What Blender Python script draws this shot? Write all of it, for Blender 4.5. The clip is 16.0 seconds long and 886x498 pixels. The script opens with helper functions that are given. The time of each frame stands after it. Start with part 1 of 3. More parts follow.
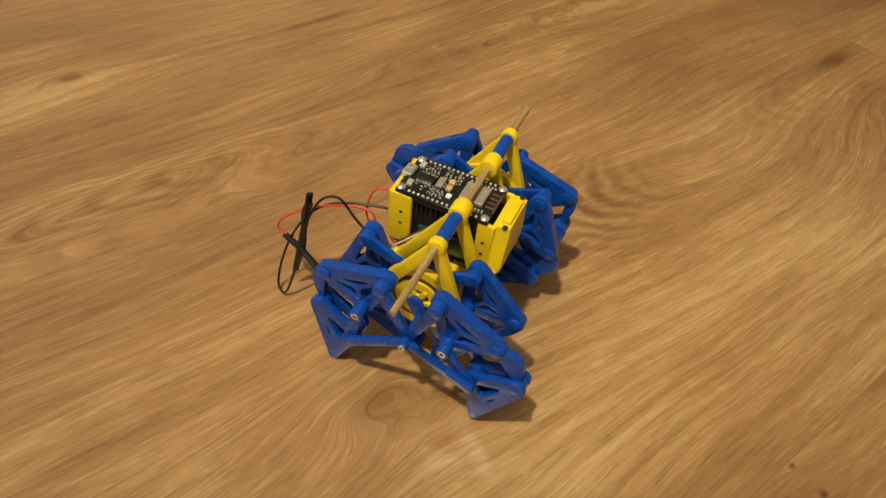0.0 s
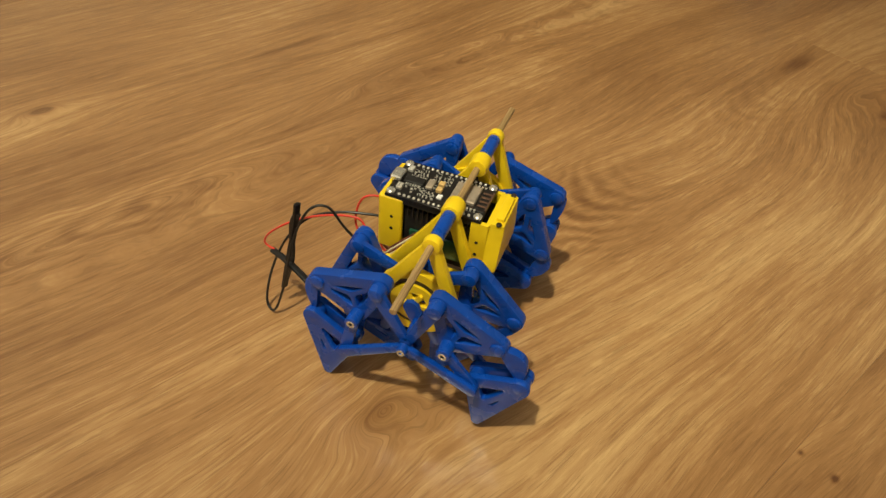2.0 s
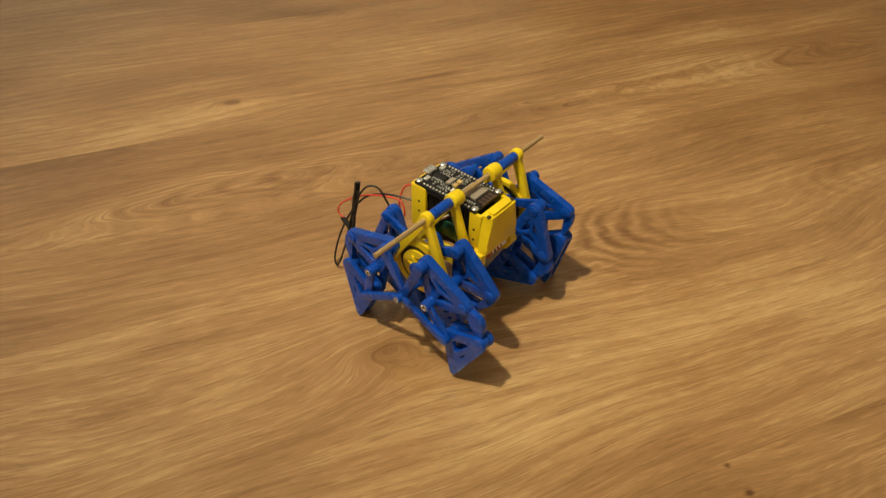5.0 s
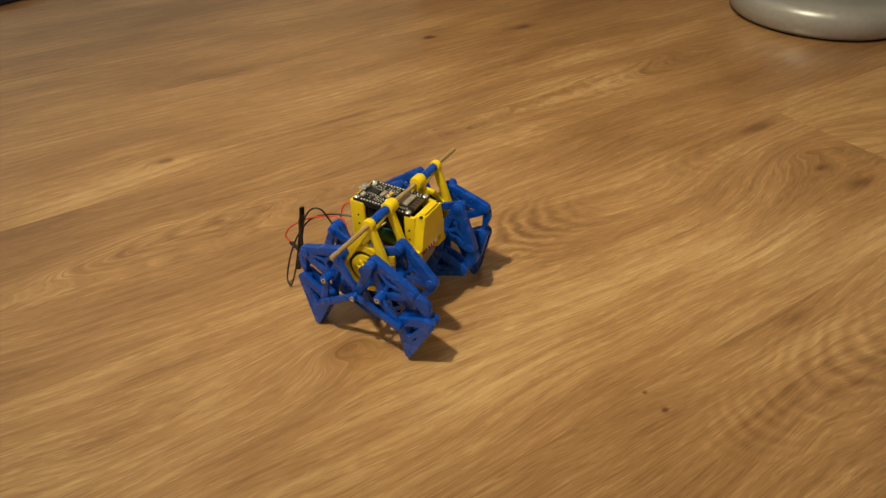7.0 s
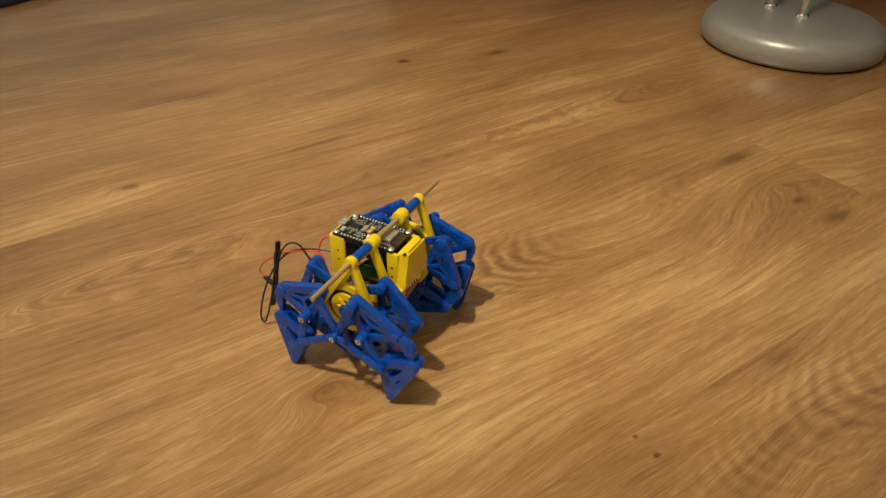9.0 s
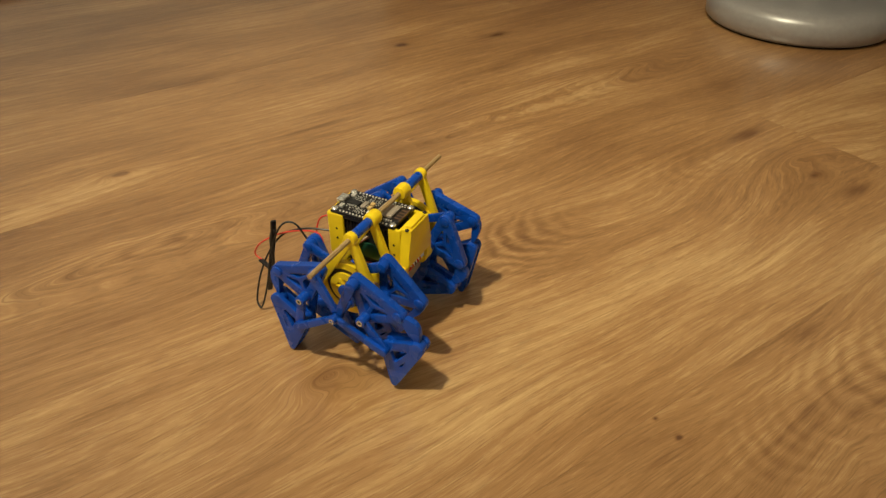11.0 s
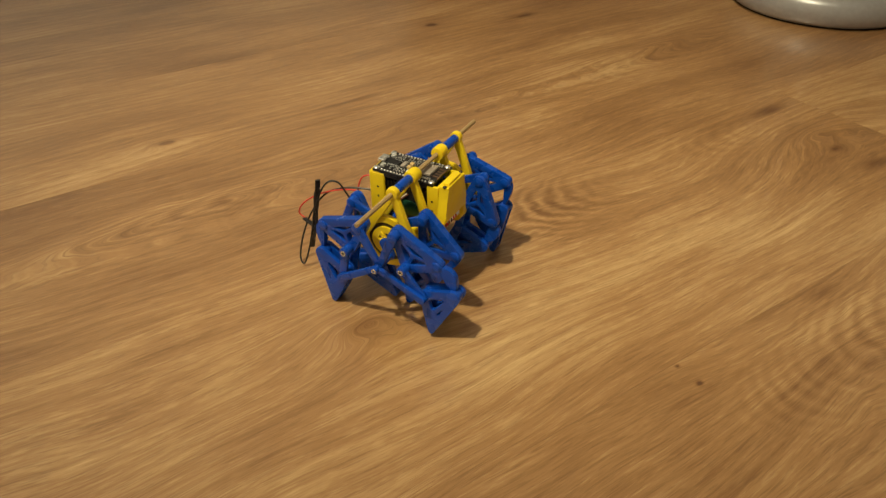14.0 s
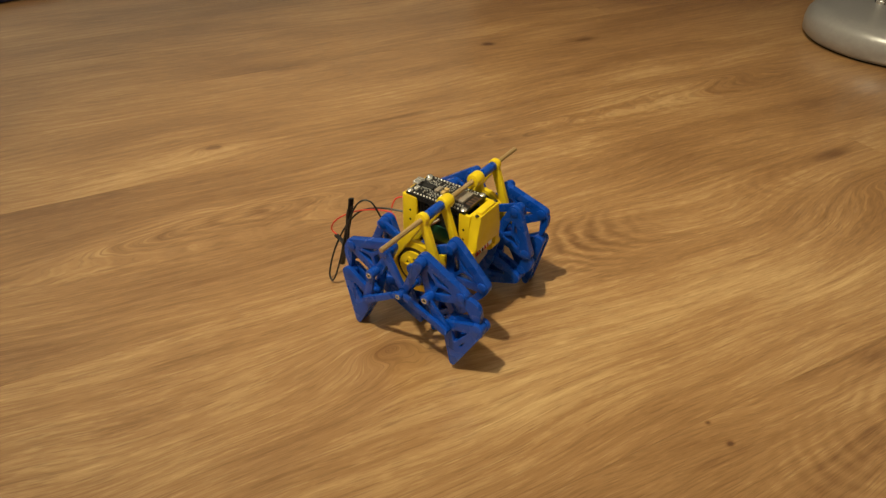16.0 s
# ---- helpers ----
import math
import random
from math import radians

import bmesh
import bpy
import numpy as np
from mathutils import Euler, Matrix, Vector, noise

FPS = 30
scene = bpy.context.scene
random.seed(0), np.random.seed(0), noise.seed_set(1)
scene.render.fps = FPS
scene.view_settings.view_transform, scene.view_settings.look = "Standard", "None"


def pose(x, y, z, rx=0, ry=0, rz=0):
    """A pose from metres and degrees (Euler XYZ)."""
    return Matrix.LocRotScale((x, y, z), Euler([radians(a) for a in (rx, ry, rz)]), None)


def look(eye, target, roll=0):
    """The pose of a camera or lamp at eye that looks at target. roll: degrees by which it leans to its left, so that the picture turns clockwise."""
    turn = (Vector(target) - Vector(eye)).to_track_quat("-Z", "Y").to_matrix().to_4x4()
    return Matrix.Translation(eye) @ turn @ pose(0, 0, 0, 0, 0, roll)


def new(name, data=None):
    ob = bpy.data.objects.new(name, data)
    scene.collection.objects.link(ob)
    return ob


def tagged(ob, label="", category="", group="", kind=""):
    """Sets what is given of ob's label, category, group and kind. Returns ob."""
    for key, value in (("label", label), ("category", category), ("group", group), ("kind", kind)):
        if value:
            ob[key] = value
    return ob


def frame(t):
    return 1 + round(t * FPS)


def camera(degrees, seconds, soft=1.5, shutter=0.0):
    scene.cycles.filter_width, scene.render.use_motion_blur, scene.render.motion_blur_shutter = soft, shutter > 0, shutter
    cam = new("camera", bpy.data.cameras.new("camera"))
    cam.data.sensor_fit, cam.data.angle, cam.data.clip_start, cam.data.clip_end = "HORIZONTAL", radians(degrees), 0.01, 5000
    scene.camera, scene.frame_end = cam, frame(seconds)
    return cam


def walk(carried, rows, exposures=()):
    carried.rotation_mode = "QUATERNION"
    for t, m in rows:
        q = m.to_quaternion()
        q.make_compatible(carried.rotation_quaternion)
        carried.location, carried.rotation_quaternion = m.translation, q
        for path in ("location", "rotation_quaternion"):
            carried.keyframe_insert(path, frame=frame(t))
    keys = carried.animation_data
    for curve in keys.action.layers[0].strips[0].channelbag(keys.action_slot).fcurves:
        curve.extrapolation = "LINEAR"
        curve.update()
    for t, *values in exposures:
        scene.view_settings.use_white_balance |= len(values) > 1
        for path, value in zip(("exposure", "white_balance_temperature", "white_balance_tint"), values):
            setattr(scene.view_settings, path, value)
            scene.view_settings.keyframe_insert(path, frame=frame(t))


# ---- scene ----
cam = camera(64.0, 16.0, soft=1.4)
ROWS = [
    (0, 0.1689, 0.0260, 0.2979, 42.75, -5.04, 84.74),
    (0.5, 0.1597, 0.0171, 0.2865, 44.51, -4.58, 79.71),
    (1, 0.1661, -0.0017, 0.2785, 44.83, -4.72, 75.27),
    (1.5, 0.1584, -0.0058, 0.2769, 45.30, -4.67, 75.60),
    (2, 0.1758, 0.0176, 0.2828, 46.09, -4.33, 81.00),
    (2.5, 0.1732, 0.0287, 0.2760, 47.22, -3.00, 82.34),
    (3, 0.1826, 0.0548, 0.2736, 48.00, -1.62, 91.24),
    (3.5, 0.1841, 0.1180, 0.2765, 48.60, -1.90, 101.51),
    (6, 0.3166, 0.1105, 0.3418, 50.52, 0.14, 95.14),
    (6.5, 0.3241, 0.1186, 0.3412, 52.15, 1.11, 91.74),
    (7, 0.3361, 0.1079, 0.3413, 52.98, 0.95, 89.77),
    (7.5, 0.3475, 0.1009, 0.3391, 53.73, 0.18, 89.33),
    (8, 0.3527, 0.0836, 0.3435, 54.31, -0.15, 90.36),
    (8.5, 0.3365, 0.0856, 0.3530, 53.67, -0.79, 89.65),
    (9, 0.3140, 0.0950, 0.3415, 54.35, -1.01, 87.54),
    (9.5, 0.2999, 0.0908, 0.3167, 53.67, -0.64, 87.10),
    (12, 0.3112, 0.0957, 0.3155, 54.76, 0.13, 86.96),
    (12.5, 0.3231, 0.0854, 0.3166, 54.89, -0.30, 87.37),
    (13, 0.3344, 0.0749, 0.3084, 54.53, -0.51, 87.84),
    (13.5, 0.3370, 0.0792, 0.3121, 53.86, -0.17, 87.65),
    (14, 0.3369, 0.0815, 0.3134, 53.64, 0.30, 88.54),
    (14.5, 0.3305, 0.0811, 0.3124, 53.88, -0.74, 90.51),
    (15, 0.3271, 0.0832, 0.3121, 54.04, -0.91, 92.20),
    (15.5, 0.3260, 0.0890, 0.3144, 54.27, -0.66, 93.58),
    (16, 0.3210, 0.0949, 0.3149, 54.58, -0.82, 94.42),
]
walk(cam, [(t, pose(x, y, z, rx, ry, rz)) for t, x, y, z, rx, ry, rz in ROWS])

# ---- light: one warm ceiling lamp and an added spot, dim evening room ----
world = bpy.data.worlds.new("world")
scene.world = world
world.use_nodes = True
world.node_tree.nodes["Background"].inputs[0].default_value = (1.0, 0.88, 0.70, 1)
world.node_tree.nodes["Background"].inputs[1].default_value = 0.05
lamp_data = bpy.data.lights.new("ceiling_lamp", "POINT")
lamp_data.energy = 37
lamp_data.color = (1.0, 0.925, 0.69)
lamp_data.shadow_soft_size = 0.05
lamp = new("ceiling_lamp", lamp_data)
lamp.location = (0.47, -0.50, 2.09)
# added spot at the lamp, no known source; brightens the floor's middle
pool_data = bpy.data.lights.new("added_pool_spot", "SPOT")
pool_data.energy = 142
pool_data.color = (1.0, 0.925, 0.67)
pool_data.shadow_soft_size = 0.05
pool_data.spot_size = radians(31)
pool_data.spot_blend = 1.0
pool = new("added_pool_spot", pool_data)
pool.matrix_world = look((0.47, -0.50, 2.09), (-0.35, 0.16, 0))
scene.view_settings.exposure = 0.0

# the plank direction and the room's axes: u along the planks, v across them
GRAIN = 122.0
UX, UY = math.cos(radians(GRAIN)), math.sin(radians(GRAIN))


def uv(x, y):
    return x * UX + y * UY, x * UY - y * UX


def xy(u, v):
    return u * UX + v * UY, u * UY - v * UX


# ---- materials ----
class Graph:
    """A short way to write node materials."""

    def __init__(self, name, rough=0.5, metal=0.0, spec=0.5):
        self.mat = bpy.data.materials.new(name)
        self.mat.use_nodes = True
        self.t = self.mat.node_tree
        self.b = self.t.nodes["Principled BSDF"]
        self.b.inputs["Roughness"].default_value = rough
        self.b.inputs["Metallic"].default_value = metal
        self.b.inputs["Specular IOR Level"].default_value = spec

    def put(self, socket, value):
        if isinstance(value, (int, float)):
            socket.default_value = value
        elif isinstance(value, tuple):
            socket.default_value = value if len(value) == len(socket.default_value) else (*value, 1)
        elif value is not None:
            self.t.links.new(value, socket)

    def math(self, op, a, b=None, c=None):
        n = self.t.nodes.new("ShaderNodeMath")
        n.operation = op
        for s, v in zip(n.inputs, (a, b, c)):
            self.put(s, v)
        return n.outputs[0]

    def noise(self, vec, scale, detail=3.0, rough=0.5, dist=0.0):
        n = self.t.nodes.new("ShaderNodeTexNoise")
        self.put(n.inputs["Vector"], vec)
        n.inputs["Scale"].default_value = scale
        n.inputs["Detail"].default_value = detail
        n.inputs["Roughness"].default_value = rough
        n.inputs["Distortion"].default_value = dist
        return n.outputs[0]

    def combine(self, x, y, z):
        n = self.t.nodes.new("ShaderNodeCombineXYZ")
        for s, v in zip(n.inputs, (x, y, z)):
            self.put(s, v)
        return n.outputs[0]

    def ramp(self, fac, stops, smooth=False):
        n = self.t.nodes.new("ShaderNodeValToRGB")
        e = n.color_ramp.elements
        while len(e) < len(stops):
            e.new(0.5)
        for el, (p, c) in zip(e, stops):
            el.position = p
            el.color = (*c, 1) if isinstance(c, tuple) else (c, c, c, 1)
        if smooth:
            n.color_ramp.interpolation = "EASE"
        self.put(n.inputs[0], fac)
        return n.outputs[0]

    def mix(self, fac, a, b, mode="MIX"):
        n = self.t.nodes.new("ShaderNodeMix")
        n.data_type, n.blend_type = "RGBA", mode
        self.put(n.inputs[0], fac)
        self.put(n.inputs[6], a)
        self.put(n.inputs[7], b)
        return n.outputs[2]

    def bump(self, height, strength, dist):
        n = self.t.nodes.new("ShaderNodeBump")
        n.inputs["Strength"].default_value = strength
        n.inputs["Distance"].default_value = dist
        self.put(n.inputs["Height"], height)
        self.t.links.new(n.outputs[0], self.b.inputs["Normal"])

    def base(self, value):
        self.put(self.b.inputs["Base Color"], value)

    def rough(self, value):
        self.put(self.b.inputs["Roughness"], value)

    def pos(self):
        return self.t.nodes.new("ShaderNodeNewGeometry").outputs["Position"]

    def obj(self):
        return self.t.nodes.new("ShaderNodeTexCoord").outputs["Object"]

    def random(self):
        return self.t.nodes.new("ShaderNodeObjectInfo").outputs["Random"]

    def xyz(self, vec):
        n = self.t.nodes.new("ShaderNodeSeparateXYZ")
        self.put(n.inputs[0], vec)
        return n.outputs


def plastic(name, colour, dark, rough, layer=0.0004, spec=0.40):
    """Printed plastic: thin layer lines, small tone changes, a soft sheen."""
    g = Graph(name, rough, 0.0, spec)
    p = g.obj()
    n = g.noise(p, 90, 3)
    fine = g.noise(p, 420, 2)
    g.base(g.mix(g.ramp(n, [(0.3, 0.0), (0.7, 1.0)]), dark, colour))
    g.rough(g.math("MULTIPLY_ADD", n, 0.16, rough - 0.08))
    s = g.xyz(p)
    lines = g.math("SINE", g.math("MULTIPLY", g.math("ADD", s[2], g.math("MULTIPLY", s[1], 0.25)), 2 * math.pi / layer))
    g.bump(g.math("ADD", g.math("MULTIPLY", lines, 0.25), fine), 0.07, 0.0002)
    return g.mat


def simple(name, colour, rough, metal=0.0, scale=300, vary=0.25, bump=0.0):
    g = Graph(name, rough, metal)
    n = g.noise(g.obj(), scale, 3)
    low = tuple(c * (1 - vary) for c in colour)
    g.base(g.mix(g.ramp(n, [(0.3, 0.0), (0.7, 1.0)]), low, colour))
    g.rough(g.math("MULTIPLY_ADD", n, 0.2, rough - 0.1))
    if bump:
        g.bump(n, bump, 0.0005)
    return g.mat


# figures of the oak decor: x, y, length along and across the grain, height in rings, waviness
FIGURES = [
    (-0.008, 0.040, 0.028, 0.017, 0.042, 1.1),
    (-0.140, 0.168, 0.070, 0.030, 0.018, 0.8),
    (-0.262, 0.452, 0.080, 0.030, 0.050, 0.7),
    (0.025, 0.350, 0.105, 0.048, 0.030, 0.6),
    (-0.150, -0.105, 0.150, 0.018, 0.075, 0.6),
    (-0.266, -0.166, 0.022, 0.008, 0.024, 0.6),
    (-0.330, 0.110, 0.130, 0.013, 0.046, 0.6),
    (-0.480, 0.330, 0.120, 0.015, 0.050, 0.6),
    (0.110, -0.330, 0.090, 0.030, 0.080, 0.6),
]
# flame figures: x, y, length along and across the grain, rings, bend, waviness, strength
FLAMES = [
    (-0.140, 0.168, 0.048, 0.030, 5.5, -3.2, 3.0, 0.17),
    (0.012, 0.372, 0.055, 0.036, 5.0, -4.5, 2.0, 0.10),
    (0.060, 0.290, 0.026, 0.020, 4.0, -1.5, 1.2, 0.07),
    (-0.250, 0.350, 0.055, 0.026, 5.0, -3.0, 2.2, 0.045),
    (-0.150, -0.105, 0.090, 0.020, 5.0, -3.5, 1.2, 0.09),
]
# dark knots and flecks: x, y, length, width, darkness
FLECKS = [
    (-0.008, 0.040, 0.014, 0.009, 0.30),
    (-0.583, 0.088, 0.008, 0.005, 0.6),
    (0.050, 0.239, 0.0022, 0.0016, 0.6),
    (-0.314, 0.426, 0.022, 0.006, 0.32),
    (-0.205, 0.480, 0.020, 0.006, 0.34),
    (-0.232, 0.455, 0.008, 0.004, 0.30),
    (-0.266, -0.166, 0.012, 0.005, 0.42),
    (-0.347, -0.005, 0.045, 0.006, 0.26),
    (-0.470, -0.150, 0.040, 0.008, 0.22),
    (-0.617, 0.214, 0.020, 0.006, 0.34),
    (0.036, 0.230, 0.0016, 0.0012, 0.5),
    (-0.030, 0.350, 0.016, 0.005, 0.20),
    (-0.500, 0.200, 0.050, 0.007, 0.20),
    (0.124, -0.023, 0.0022, 0.0010, 0.5),
    (0.141, -0.042, 0.006, 0.003, 0.34),
]


def oak_floor():
    g = Graph("oak_laminate", 0.36, 0.0, 0.3)
    s = g.xyz(g.pos())
    u = g.math("ADD", g.math("MULTIPLY", s[0], UX), g.math("MULTIPLY", s[1], UY))
    v = g.math("SUBTRACT", g.math("MULTIPLY", s[0], UY), g.math("MULTIPLY", s[1], UX))
    rnd = g.random()
    shift = g.math("MULTIPLY", rnd, 7.0)
    slow = g.noise(g.combine(g.math("MULTIPLY", u, 2.2), g.math("MULTIPLY", v, 5.0), shift), 1.0, 2.0, 0.5)
    mid = g.noise(g.combine(g.math("MULTIPLY", u, 9.0), g.math("MULTIPLY", v, 30.0), shift), 1.0, 3.0, 0.6)
    wob = g.noise(g.combine(g.math("MULTIPLY", u, 24.0), g.math("MULTIPLY", v, 42.0), shift), 1.0, 2.0)
    ripple = g.noise(g.combine(g.math("MULTIPLY", u, 55.0), g.math("MULTIPLY", v, 75.0), shift), 1.0, 1.5)
    h = g.math("ADD", v, g.math("MULTIPLY", slow, 0.085))
    h = g.math("ADD", h, g.math("MULTIPLY", mid, 0.0022))

    def spot(x, y, lu, lv, power=2.0, stir=0.9):
        cu, cv = uv(x, y)
        a = g.math("DIVIDE", g.math("SUBTRACT", u, cu), lu)
        b = g.math("DIVIDE", g.math("SUBTRACT", v, cv), lv)
        b = g.math("ADD", b, g.math("MULTIPLY_ADD", wob, stir, -stir / 2))
        r = g.math("ADD", g.math("MULTIPLY", a, a), g.math("MULTIPLY", b, b))
        if power < 2.0:
            r = g.math("POWER", g.math("ADD", r, 0.01), power / 2)
        return g.math("EXPONENT", g.math("MULTIPLY", r, -1.0))

    figure = 0.0
    for x, y, lu, lv, amp, stir in FIGURES:
        figure = g.math("MULTIPLY_ADD", spot(x, y, lu * 1.25, lv * 1.5), amp * 14, figure)
        h = g.math("MULTIPLY_ADD", spot(x, y, lu, lv, 1.15, stir), amp, h)
    # growth rings, streaks of three widths and long fine pores
    ring = g.math("FRACT", g.math("MULTIPLY", h, 92.0))
    ring = g.ramp(ring, [(0.0, 0.25), (0.35, 0.75), (0.7, 1.0), (1.0, 0.25)], True)
    streak = g.noise(g.combine(g.math("MULTIPLY", u, 6.0), g.math("MULTIPLY", h, 190.0), shift), 1.0, 3.0, 0.6)
    fibre = g.noise(g.combine(g.math("MULTIPLY", u, 46.0), g.math("MULTIPLY", h, 760.0), shift), 1.0, 4.0, 0.65)
    pores = g.noise(g.combine(g.math("MULTIPLY", u, 50.0), g.math("MULTIPLY", h, 1300.0), shift), 1.0, 2.0, 0.5)
    patch = g.noise(g.combine(g.math("MULTIPLY", u, 3.5), g.math("MULTIPLY", h, 12.0), shift), 1.0, 3.0, 0.6)
    show = g.math("ADD", g.ramp(patch, [(0.35, 0.15), (0.65, 0.9)]), g.math("MULTIPLY", figure, 1.2))
    tone = g.math("MULTIPLY", g.math("MULTIPLY", g.math("SUBTRACT", ring, 0.6), show), 0.13)
    for x, y, lu, lv, rings, bend, waves, strength in FLAMES:
        cu, cv = uv(x, y)
        a = g.math("DIVIDE", g.math("SUBTRACT", u, cu), lu)
        b = g.math("DIVIDE", g.math("SUBTRACT", v, cv), lv)
        bb = g.math("MULTIPLY", b, b)
        turn = g.math("MULTIPLY_ADD", bb, bend, g.math("MULTIPLY", a, rings))
        turn = g.math("MULTIPLY_ADD", ripple, waves, turn)
        wave = g.math("SINE", g.math("MULTIPLY", turn, math.pi))
        near = g.math("EXPONENT", g.math("MULTIPLY", g.math("MULTIPLY_ADD", a, a, bb), -0.9))
        tone = g.math("MULTIPLY_ADD", g.math("MULTIPLY", wave, near), strength, tone)
    blot = g.noise(g.combine(g.math("MULTIPLY", u, 7.0), g.math("MULTIPLY", h, 26.0), shift), 1.0, 4.0, 0.6)
    tone = g.math("MULTIPLY_ADD", g.math("SUBTRACT", blot, 0.5), 0.42, tone)
    # the middle row of planks is a lighter board than its neighbours
    light_row = g.math("MULTIPLY", g.math("GREATER_THAN", v, -0.06), g.math("LESS_THAN", v, 0.15))
    tone = g.math("MULTIPLY_ADD", light_row, 0.08, tone)
    tone = g.math("ADD", tone, 0.01)
    tone = g.math("MULTIPLY_ADD", streak, 0.36, tone)
    tone = g.math("MULTIPLY_ADD", fibre, 0.44, tone)
    tone = g.math("MULTIPLY_ADD", patch, 0.68, tone)
    tone = g.math("MULTIPLY_ADD", rnd, 0.05, tone)
    tone = g.math("SUBTRACT", tone, 0.335)
    # short pale dashes between the pores
    dash = g.noise(g.combine(g.math("MULTIPLY", u, 70.0), g.math("MULTIPLY", h, 520.0), shift), 1.0, 2.0, 0.6)
    tone = g.math("MULTIPLY_ADD", g.ramp(dash, [(0.52, 0.0), (0.68, 1.0)]), 0.09, tone)
    tone = g.math("SUBTRACT", tone, 0.025)
    for x, y, lu, lv, dark in FLECKS:
        tone = g.math("MULTIPLY_ADD", spot(x, y, lu, lv), -dark, tone)
    col = g.ramp(tone, [(0.0, (0.125, 0.050, 0.016)), (0.26, (0.250, 0.121, 0.042)), (0.5, (0.394, 0.208, 0.079)), (0.80, (0.62, 0.395, 0.175))])
    poremask = g.ramp(pores, [(0.34, 1.0), (0.46, 0.0)])
    col = g.mix(g.math("MULTIPLY", poremask, 0.30), col, (0.12, 0.055, 0.02))
    g.base(col)
    g.rough(g.math("MULTIPLY_ADD", fibre, 0.16, 0.30))
    g.b.inputs["Coat Weight"].default_value = 0.85
    g.b.inputs["Coat IOR"].default_value = 1.62
    g.b.inputs["Coat Roughness"].default_value = 0.21
    g.bump(g.math("MULTIPLY_ADD", poremask, -0.6, fibre), 0.10, 0.0004)
    return g.mat


OAK = oak_floor()
BLUE = plastic("blue_printed_plastic", (0.003, 0.066, 0.42), (0.0015, 0.050, 0.34), 0.27, spec=0.50)
YELLOW = plastic("yellow_printed_plastic", (0.88, 0.63, 0.015), (0.80, 0.55, 0.010), 0.34)
BLACK = simple("black_plastic", (0.014, 0.013, 0.013), 0.42)
TAPE = simple("black_insulating_tape", (0.012, 0.011, 0.012), 0.33, scale=700, bump=0.4)
PCB = simple("black_circuit_board", (0.014, 0.012, 0.012), 0.33, scale=600)
GREEN = simple("green_circuit_board", (0.015, 0.09, 0.05), 0.35)
STEEL = simple("bright_steel", (0.74, 0.72, 0.67), 0.26, 0.75, 500)
SOLDER = simple("tinned_solder", (0.80, 0.77, 0.70), 0.30, 0.55, 900)
CAN = simple("brushed_shield_can", (0.50, 0.42, 0.33), 0.38, 0.4, 400)
TAN = simple("tan_component", (0.72, 0.48, 0.18), 0.4)
WHITE = simple("white_component", (0.86, 0.86, 0.86), 0.4, vary=0.05)
COPPER = simple("antenna_trace", (0.13, 0.07, 0.045), 0.4)
RED = simple("red_wire_insulation", (0.75, 0.055, 0.03), 0.4)
ORANGE = simple("orange_wire_insulation", (0.70, 0.20, 0.04), 0.4)
BROWN = simple("brown_wire_insulation", (0.16, 0.05, 0.025), 0.45)
CREAM = simple("cream_wire_insulation", (0.78, 0.70, 0.50), 0.45)
# near-black facing for small openings; the shade inside them is put into colour
HOLE_SHADE = simple("dark_hole", (0.01, 0.009, 0.008), 0.8)
BEARING = simple("dark_bearing_ring", (0.05, 0.036, 0.026), 0.4, 0.4)
STAND = simple("satin_silver_paint", (0.36, 0.34, 0.32), 0.36, 0.35, 160, 0.10)
CHROME = simple("chromed_tube", (0.78, 0.76, 0.73), 0.16, 1.0)
RUBBER = simple("black_rubber", (0.02, 0.018, 0.016), 0.8)
NAVY = simple("navy_cloth", (0.020, 0.020, 0.075), 0.9, scale=900, vary=0.5, bump=0.6)
WALL = simple("painted_plaster", (0.86, 0.85, 0.83), 0.85, scale=60, vary=0.06, bump=0.2)
SLAB = simple("grey_subfloor", (0.25, 0.23, 0.21), 0.9)


def bamboo():
    g = Graph("bamboo_skewer", 0.45)
    s = g.xyz(g.obj())
    n = g.noise(g.combine(g.math("MULTIPLY", s[0], 40.0), g.math("MULTIPLY", s[1], 1800.0), g.math("MULTIPLY", s[2], 1800.0)), 1.0, 3.0)
    g.base(g.ramp(n, [(0.25, (0.22, 0.13, 0.05)), (0.7, (0.50, 0.34, 0.15))]))
    g.bump(n, 0.3, 0.0003)
    return g.mat


BAMBOO = bamboo()


# ---- mesh helpers ----
def part(name, bm, mat, parent=None, label="", smooth=True, angle=38):
    bmesh.ops.recalc_face_normals(bm, faces=bm.faces)
    me = bpy.data.meshes.new(name)
    if smooth:
        for e in bm.edges:
            e.smooth = len(e.link_faces) == 2 and e.calc_face_angle(4.0) < radians(angle)
        for fc in bm.faces:
            fc.smooth = True
    bm.to_mesh(me)
    bm.free()
    me.materials.append(mat)
    ob = new(name, me)
    if parent:
        ob.parent = parent
    if label:
        ob["label"] = label
    return ob


def prism(bm, outline, x0, x1, bevel=0.0):
    """A closed outline of (y, z) points, drawn out from x0 to x1."""
    lo = [bm.verts.new((x0, y, z)) for y, z in outline]
    hi = [bm.verts.new((x1, y, z)) for y, z in outline]
    n = len(outline)
    faces = [bm.faces.new(lo), bm.faces.new(hi[::-1])]
    for i in range(n):
        faces.append(bm.faces.new((lo[i], hi[i], hi[(i + 1) % n], lo[(i + 1) % n])))
    if bevel:
        edges = [e for fc in faces[:2] for e in fc.edges]
        bmesh.ops.bevel(bm, geom=edges, offset=bevel, segments=2, affect="EDGES", profile=0.6)


